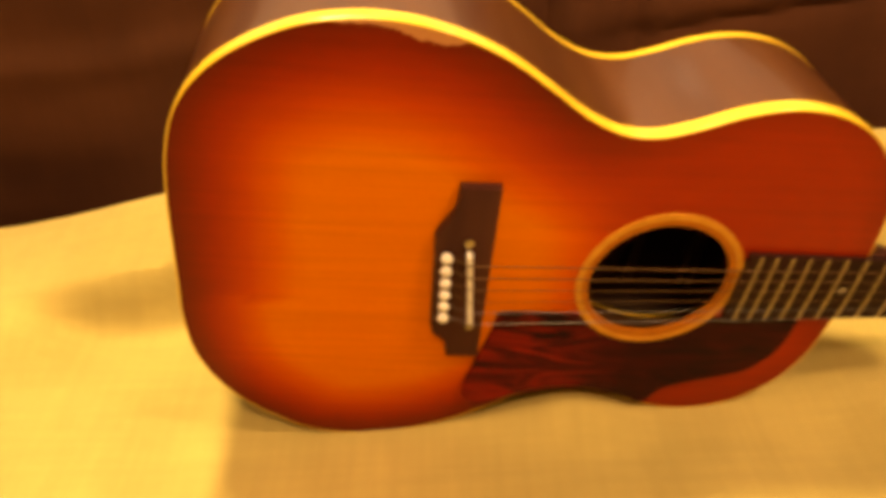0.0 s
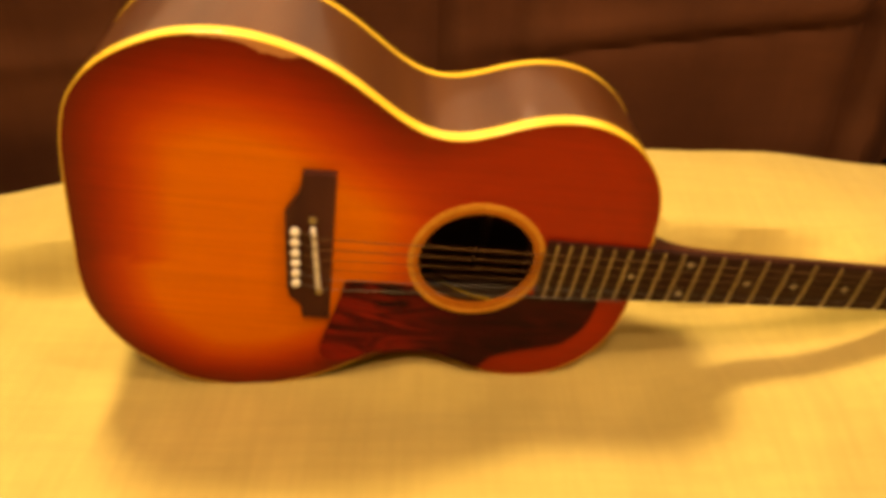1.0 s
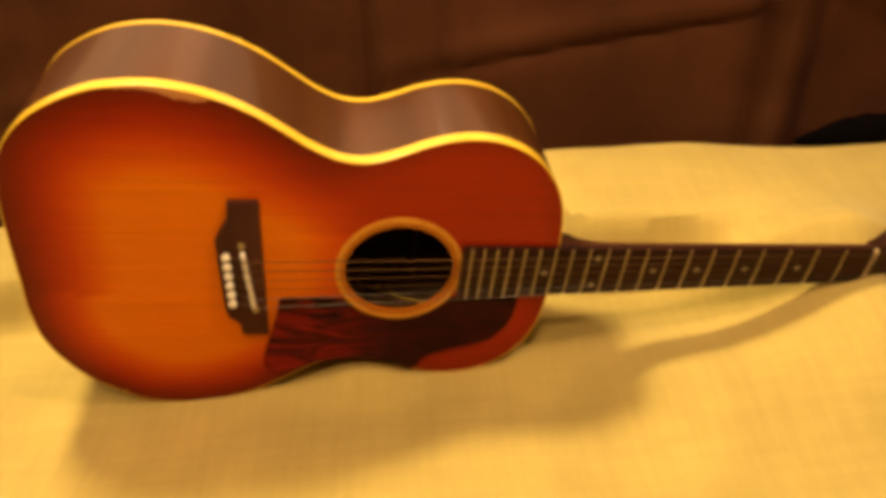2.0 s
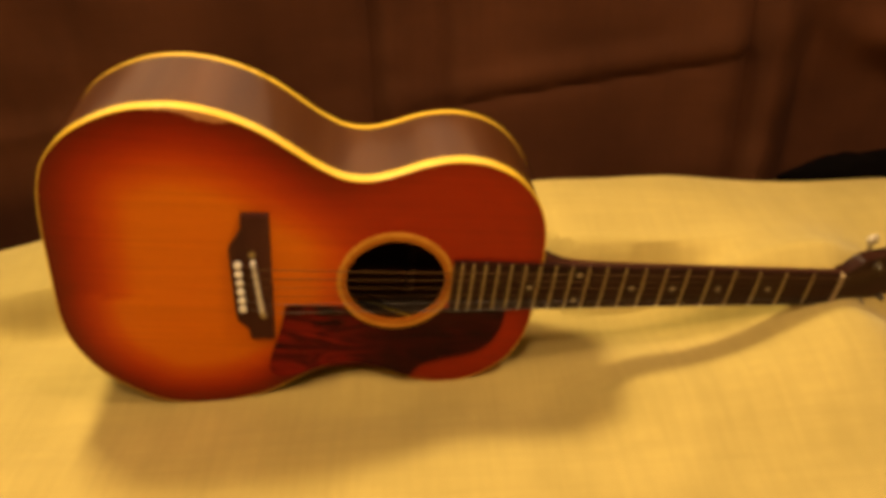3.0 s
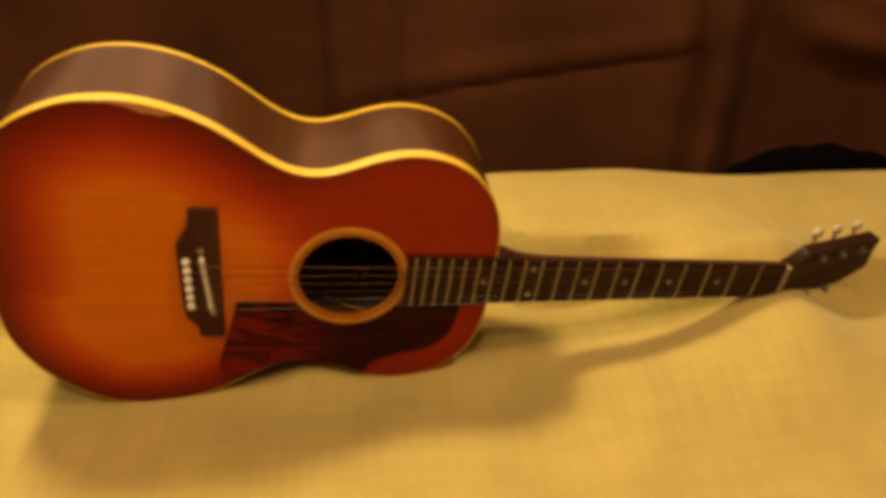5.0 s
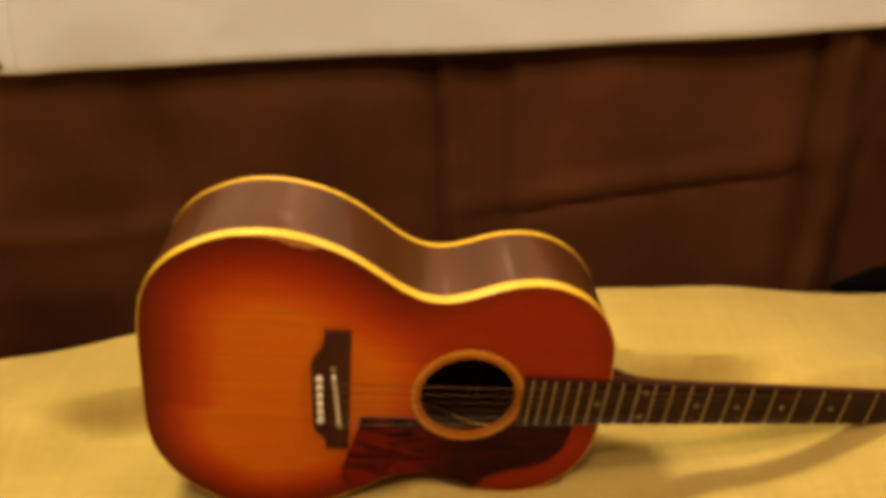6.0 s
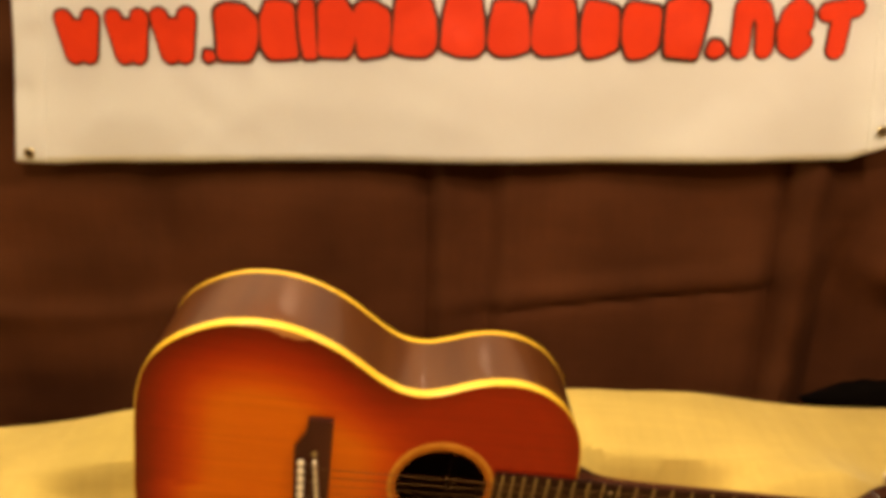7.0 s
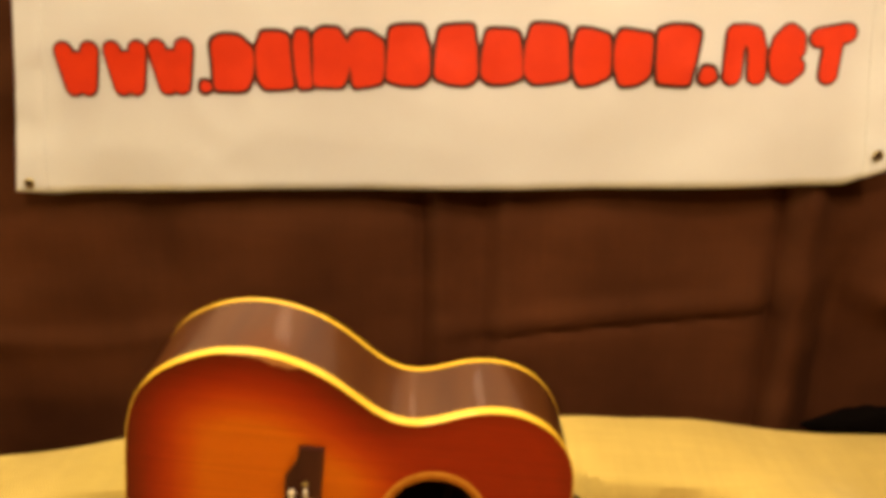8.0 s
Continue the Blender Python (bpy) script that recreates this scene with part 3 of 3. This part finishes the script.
burst_l, chip_l = bm.verts.layers.float.new("burst"), bm.verts.layers.float.new("chip")


def top_y(d):
    return -0.0022 * sstep(0.0, 0.11, d)


grid = []
for s in RINGS:
    row = []
    for i in range(N):
        p = rim[i] * (1 - s) + hole[i] * s
        d = edge_distance(p)
        v = bm.verts.new((p[0], top_y(d), p[1]))
        side = 0.064 if p[1] < -0.03 else 0.084
        cap = 0.34 + 0.66 * sstep(0.0, 1.0, (0.182 - p[0] - 0.22 * abs(p[1])) / 0.11)
        lower_bout = min(d / side, cap)
        upper_bout = min(0.34, 0.22 + 0.12 * d / 0.02, cap)
        w = sstep(0.03, 0.12, p[0])
        field = lower_bout * (1 - w) + upper_bout * w
        v[burst_l] = max(0.0, min(1.0, field))
        fl = 0.0
        if p[1] > 0.12 and -0.125 < p[0] < -0.015:
            reach = 0.0030 + 0.0058 * ridge(p[0] + 0.048, 0.020)
            fl = 1.0 if d < reach * 0.6 else max(0.0, 1 - (d - reach * 0.6) / (reach * 0.7))
            fl *= sstep(-0.115, -0.09, p[0]) * (1 - sstep(-0.034, -0.024, p[0]))
        v[chip_l] = fl
        row.append(v)
    grid.append(row)
for a, b in zip(grid, grid[1:]):
    for i in range(N):
        j = (i + 1) % N
        bm.faces.new((a[i], a[j], b[j], b[i]))
# thickness of the plate at the hole
back_row = [bm.verts.new((v.co.x, v.co.y + 0.0032, v.co.z)) for v in grid[-1]]
low_row = [bm.verts.new((v.co.x, 0.0030, v.co.z)) for v in grid[0]]
for row in (back_row, low_row):
    for v in row:
        v[burst_l] = 0.62
for i in range(N):
    j = (i + 1) % N
    bm.faces.new((grid[-1][i], grid[-1][j], back_row[j], back_row[i]))
    bm.faces.new((back_row[i], back_row[j], low_row[j], low_row[i]))
part("soundboard", bm, M_TOP, guitar, "sunburst spruce top, finish flaked at the edge", smooth=True)


def ribbon(outer, inner, y0, y1, bm=None):
    """A closed band between two outlines; y0 and y1 may depend on x."""
    bm = bm or bmesh.new()
    f0 = y0 if callable(y0) else (lambda x: y0)
    f1 = y1 if callable(y1) else (lambda x: y1)
    loops = [[bm.verts.new((p[0], f(p[0]), p[1])) for p in poly] for poly, f in ((outer, f0), (outer, f1), (inner, f1), (inner, f0))]
    for a, b in zip(loops, loops[1:] + loops[:1]):
        for i in range(len(outer)):
            j = (i + 1) % len(outer)
            bm.faces.new((a[i], a[j], b[j], b[i]))
    return bm


part("rib", ribbon(OUTLINE, inset(0.0028), 0.0115, lambda x: depth(x) - 0.0075), M_SIDE, guitar, "glossy red-brown mahogany side", smooth=True)


def binding(front, inner, height):
    """A strip round the body edge with a rounded outer corner; front 0 is the top edge, 1 the back edge."""
    bm = bmesh.new()
    prof = [(inner, 0.0), (0.0008, -0.0002)] + [(0.0008 - 0.0013 * math.sin(a), 0.0011 - 0.0013 * math.cos(a)) for a in np.linspace(0.3, math.pi / 2, 4)] + [(-0.0005, height), (inner, height)]
    loops = []
    for ins, y in prof:
        loops.append([bm.verts.new((q[0], depth(q[0]) - y if front else y, q[1])) for q in inset(ins)])
    for a, b in zip(loops, loops[1:] + loops[:1]):
        for i in range(N):
            bm.faces.new((a[i], a[(i + 1) % N], b[(i + 1) % N], b[i]))
    return bm


part("front_binding", binding(0, 0.0010, 0.0115), M_BIND, guitar, "aged yellow binding", smooth=True)
part("back_binding", binding(1, 0.0022, 0.0075), M_BIND, guitar, "aged yellow binding", smooth=True)
bm = bmesh.new()
rows = []
for k, s in enumerate(np.linspace(0, 1, 9)):
    q = inset(0.0022) * (1 - s) + np.array([0.04, 0.0]) * s
    if k == 8:
        break
    rows.append([bm.verts.new((x, depth(x) - 0.0008 + 0.008 * (1 - (1 - s) ** 2), z)) for x, z in q])
mid = bm.verts.new((0.04, depth(0.04) + 0.0072, 0))
for a, b in zip(rows, rows[1:]):
    for i in range(N):
        bm.faces.new((a[i], a[(i + 1) % N], b[(i + 1) % N], b[i]))
for i in range(N):
    bm.faces.new((rows[-1][i], rows[-1][(i + 1) % N], mid))
back = part("back_plate", bm, M_INSIDE, guitar, "mahogany back seen dark through the soundhole", smooth=True)
sol = back.modifiers.new("thickness", "SOLIDIFY")
sol.thickness, sol.offset = 0.003, -1
for x in (-0.10, 0.02, 0.160, 0.215):
    part("back_brace", box(x - 0.005, x + 0.005, depth(x) - 0.012, depth(x) + 0.004, -0.095, 0.095, 0.002), M_BRACE, guitar, "pale spruce brace inside")


def ring(r0, r1, y0, y1):
    a = np.linspace(0, 2 * math.pi, 97)[:-1]
    c = np.stack([np.cos(a), np.sin(a)], 1)
    return ribbon(c * r1 + (HOLE_X, 0), c * r0 + (HOLE_X, 0), y0, y1)


part("rosette", ring(0.0556, 0.0604, -0.0031, 0.0), M_RING, guitar, "amber soundhole ring", smooth=True)
part("rosette_inner", ring(0.0508, 0.0555, -0.0027, 0.0012), M_RING_DARK, guitar, "reddish band round the soundhole", smooth=True)

# pickguard: straight top, round cut at the hole, wavy lower edge along the waist
arc = [(HOLE_X + 0.0612 * math.cos(a), 0.0612 * math.sin(a)) for a in np.linspace(math.radians(214), math.radians(328), 16)]
lower = spline([(0.2518, -0.034), (0.2505, -0.0525), (0.2455, -0.070), (0.2317, -0.0875), (0.2135, -0.0955), (0.190, -0.1025), (0.1665, -0.1130), (0.1545, -0.1295), (0.137, -0.1235),
                (0.105, -0.1132), (0.078, -0.1138), (0.053, -0.1205), (0.030, -0.1300), (0.0155, -0.1325), (0.0070, -0.1275), (0.0045, -0.113), (0.0125, -0.078), (0.0185, -0.052), (0.0205, -0.037), (0.026, -0.0335)], steps=5, closed=False)
guard = [(0.070, -0.0335)] + arc + [(0.195, -0.034)] + [(x, z) for x, z in lower]
part("pickguard", slab([(float(x), float(z)) for x, z in guard], -0.0042, -0.0015), M_GUARD, guitar, "dark red tortoiseshell pickguard")

# bridge with adjustable saddle and pins
B0 = -0.0020
plan = [(-0.0203, 0.0770), (-0.0213, 0.0620), (-0.0228, 0.0560), (-0.0310, 0.0410), (-0.0327, 0.0370), (-0.0318, 0.0200), (-0.0284, -0.0420), (-0.0263, -0.0515), (-0.0175, -0.0590), (-0.0150, -0.0635), (-0.0140, -0.0750),
        (0.0105, -0.0750), (0.0062, 0.0775)]
bridge = part("bridge", slab(plan, -0.0092, B0 + 0.002, bevel=0.0018), M_BRIDGE, guitar, "dark rosewood bridge", smooth=True)
sad0, sad1 = Vector((-0.0090, -0.0135, 0.0265)), Vector((-0.0012, -0.0135, -0.0345))
sw = 0.0018
part("saddle", slab([(sad0.x - sw, sad0.z), (sad0.x + sw, sad0.z), (sad1.x + sw, sad1.z), (sad1.x - sw, sad1.z)], -0.0165, -0.0085, bevel=0.0006), M_BONE, bridge, "white adjustable saddle")
way = (sad0 - sad1).normalized()
for c in (sad0 + way * 0.0075, sad1 - way * 0.0075):
    sc = part("saddle_screw", cyl((c.x, -0.0112, c.z), (c.x, -0.0088, c.z), 0.0030, 0.0030, 20), M_FRET, bridge, "nickel screw head", smooth=True)
    part("slot", box(c.x - 0.0025, c.x + 0.0025, -0.01135, -0.0110, c.z - 0.0006, c.z + 0.0006), M_INK, sc)
STRING_Z = [0.0215 - 0.0108 * i for i in range(6)]
PIN_X = [-0.0236 + 0.0006 * i for i in range(6)]
for i, z in enumerate(STRING_Z):
    bm = cyl((PIN_X[i], -0.0125, z), (PIN_X[i], -0.0088, z), 0.0032, 0.0032, 14)
    ball((PIN_X[i], -0.0125, z), 0.0041, (1, 0.75, 1), bm)
    part("bridge_pin", bm, M_BONE, bridge, "white bridge pin", smooth=True)


# fingerboard, neck and frets
def board_y(x):
    return -0.0085 + 0.0165 * (x - 0.19) / (SCALE - 0.19)


def board_half(x):
    return 0.0215 + 0.0062 * (SCALE - x) / (SCALE / 2)


def fret_x(k):
    return SCALE * 2 ** (-k / 12)


bm = bmesh.new()
secs = []
for x in np.linspace(0.190, SCALE - 0.001, 24):
    h, y = board_half(x), board_y(x)
    row = [(x, y + 0.0064, -h), (x, y + 0.0008, -h)] + [(x, y + 0.0009 * (c * c) - 0.0, c * h * 0.985) for c in np.linspace(-1, 1, 7)] + [(x, y + 0.0008, h), (x, y + 0.0064, h)]
    secs.append([bm.verts.new(p) for p in row])
for a, b in zip(secs, secs[1:]):
    for i in range(len(a)):
        bm.faces.new((a[i], a[(i + 1) % len(a)], b[(i + 1) % len(a)], b[i]))
bm.faces.new(secs[0]), bm.faces.new(secs[-1])
board = part("fingerboard", bm, M_ROSE, guitar, "dark rosewood fingerboard", smooth=True)
for k in range(1, 21):
    x = fret_x(k)
    h, y = board_half(x), board_y(x)
    bm = bmesh.new()
    prev = None
    secs = []
    for c in np.linspace(-1, 1, 9):
        yy = y + 0.0009 * c * c
        secs.append([bm.verts.new((x + dx, yy + dy, c * h)) for dx, dy in ((-0.0012, 0.0003), (-0.0008, -0.0007), (0, -0.0011), (0.0008, -0.0007), (0.0012, 0.0003))])
    for a, b in zip(secs, secs[1:]):
        for i in range(5):
            bm.faces.new((a[i], a[(i + 1) % 5], b[(i + 1) % 5], b[i]))
    bm.faces.new(secs[0]), bm.faces.new(secs[-1])
    part("fret", bm, M_FRET, board, "nickel fret wire", smooth=True)
for k, zs in ((3, (0,)), (5, (0,)), (7, (0,)), (9, (0,)), (12, (0.0165, -0.0165)), (15, (0,))):
    x = (fret_x(k) + fret_x(k - 1)) / 2
    for z in zs:
        y = board_y(x) + 0.0009 * (z / board_half(x)) ** 2
        part("position_dot", cyl((x, y - 0.0002, z), (x, y + 0.001, z), 0.0031, seg=18), M_PEARL, board, "pearl position dot")

bm = bmesh.new()
secs = []
for x in np.linspace(0.2834, SCALE + 0.004, 30):
    h = board_half(min(x, SCALE)) * 0.995
    y = board_y(x) + 0.0062
    d = 0.0155 + 0.004 * (SCALE - x) / 0.34
    heel = math.exp(-max(0.0, x - 0.2834) / 0.016)
    d += 0.070 * heel
    hh = h * (1 - 0.30 * heel)
    row = []
    for a in np.linspace(0, math.pi, 13):
        c, s = math.cos(a), math.sin(a)
        w = h if s < 0.35 else h + (hh - h) * (s - 0.35) / 0.65
        row.append((x, y + d * s ** 0.9, w * math.copysign(abs(c) ** 0.9, c)))
    secs.append([bm.verts.new(p) for p in row])
for a, b in zip(secs, secs[1:]):
    for i in range(len(a)):
        bm.faces.new((a[i], a[(i + 1) % len(a)], b[(i + 1) % len(a)], b[i]))
bm.faces.new(secs[0]), bm.faces.new(secs[-1])
part("neck", bm, M_NECK, guitar, "dark mahogany neck with a curved heel", smooth=True)
ny = board_y(SCALE)
part("nut", box(SCALE - 0.0025, SCALE + 0.0015, ny - 0.0022, ny + 0.0066, -0.0214, 0.0214, 0.0007), M_NUT, guitar, "aged cream bone nut", smooth=True)

# headstock, tilted back from the nut
HEAD = Matrix.Translation((SCALE + 0.0015, ny + 0.0012, 0)) @ pose(0, 0, 0, 0, 0, 17)
half_head = [(0.0, 0.0214), (0.009, 0.0235), (0.021, 0.0315), (0.031, 0.0355), (0.078, 0.0365), (0.125, 0.0375), (0.142, 0.0375)]
crest = [(0.146, 0.033), (0.1445, 0.018), (0.144, 0.004), (0.146, 0.0)]
plan = [tuple(p) for p in spline(half_head, 4, False)] + crest
plan = plan + [(x, -z) for x, z in reversed(plan[:-1])]
head = part("headstock", slab([(float(x), float(z)) for x, z in plan], 0.0, 0.0145, bevel=0.0010), M_HEAD, guitar, "dark headstock with slotted tuner rows", smooth=False)
head.matrix_local = HEAD
for sgn in (1, -1):
    for k in range(3):
        x = 0.047 + 0.034 * k
        z = sgn * 0.0255
        post = part("tuner_post", cyl((x, -0.0065, z), (x, 0.001, z), 0.0030, 0.0030, 14, cyl((x, -0.0015, z), (x, 0.0005, z), 0.0055, 0.0050, 18)), M_STEEL, head, "dull nickel tuner post", smooth=True)
        bm = cyl((x + 0.004, 0.0195, z), (x + 0.004, 0.0195, sgn * 0.047), 0.0020, seg=10)
        part("tuner_shaft", bm, M_FRET, head, "nickel tuner shaft", smooth=True)
        part("tuner_button", ball((x + 0.004, 0.0195, sgn * 0.0465), 0.0075, (1.15, 0.62, 1.0)), M_BUTTON, head, "aged pearly tuner button", smooth=True)
        part("tuner_plate", box(x - 0.010, x + 0.014, 0.0146, 0.0185, z - 0.008, z + 0.008, 0.001), M_FRET, head, "nickel gear plate")

NUT_Z = [0.0175 - 0.0070 * i for i in range(6)]
GAUGE = (0.00062, 0.00050, 0.00040, 0.00030, 0.00020, 0.00016)
for i in range(6):
    z, zn = STRING_Z[i], NUT_Z[i]
    f = (STRING_Z[i] - sad1.z) / (sad0.z - sad1.z)
    sx = sad1.x + (sad0.x - sad1.x) * f
    r = GAUGE[i]
    k = i if i < 3 else 5 - i
    pz = 0.0255 if i < 3 else -0.0255
    post = HEAD @ Vector((0.047 + 0.034 * k, -0.004, pz * 0.88))
    tops = [(PIN_X[i] + 0.002, -0.0100, z), (sx, -0.0180 - r, z), (SCALE + 0.001, ny - 0.0026 - r, zn), tuple(post)]
    part("string", tube(tops, max(r, 0.00022)), M_BRONZE if i < 4 else M_STEEL, guitar, "wound bronze string" if i < 4 else "plain steel string", smooth=True)
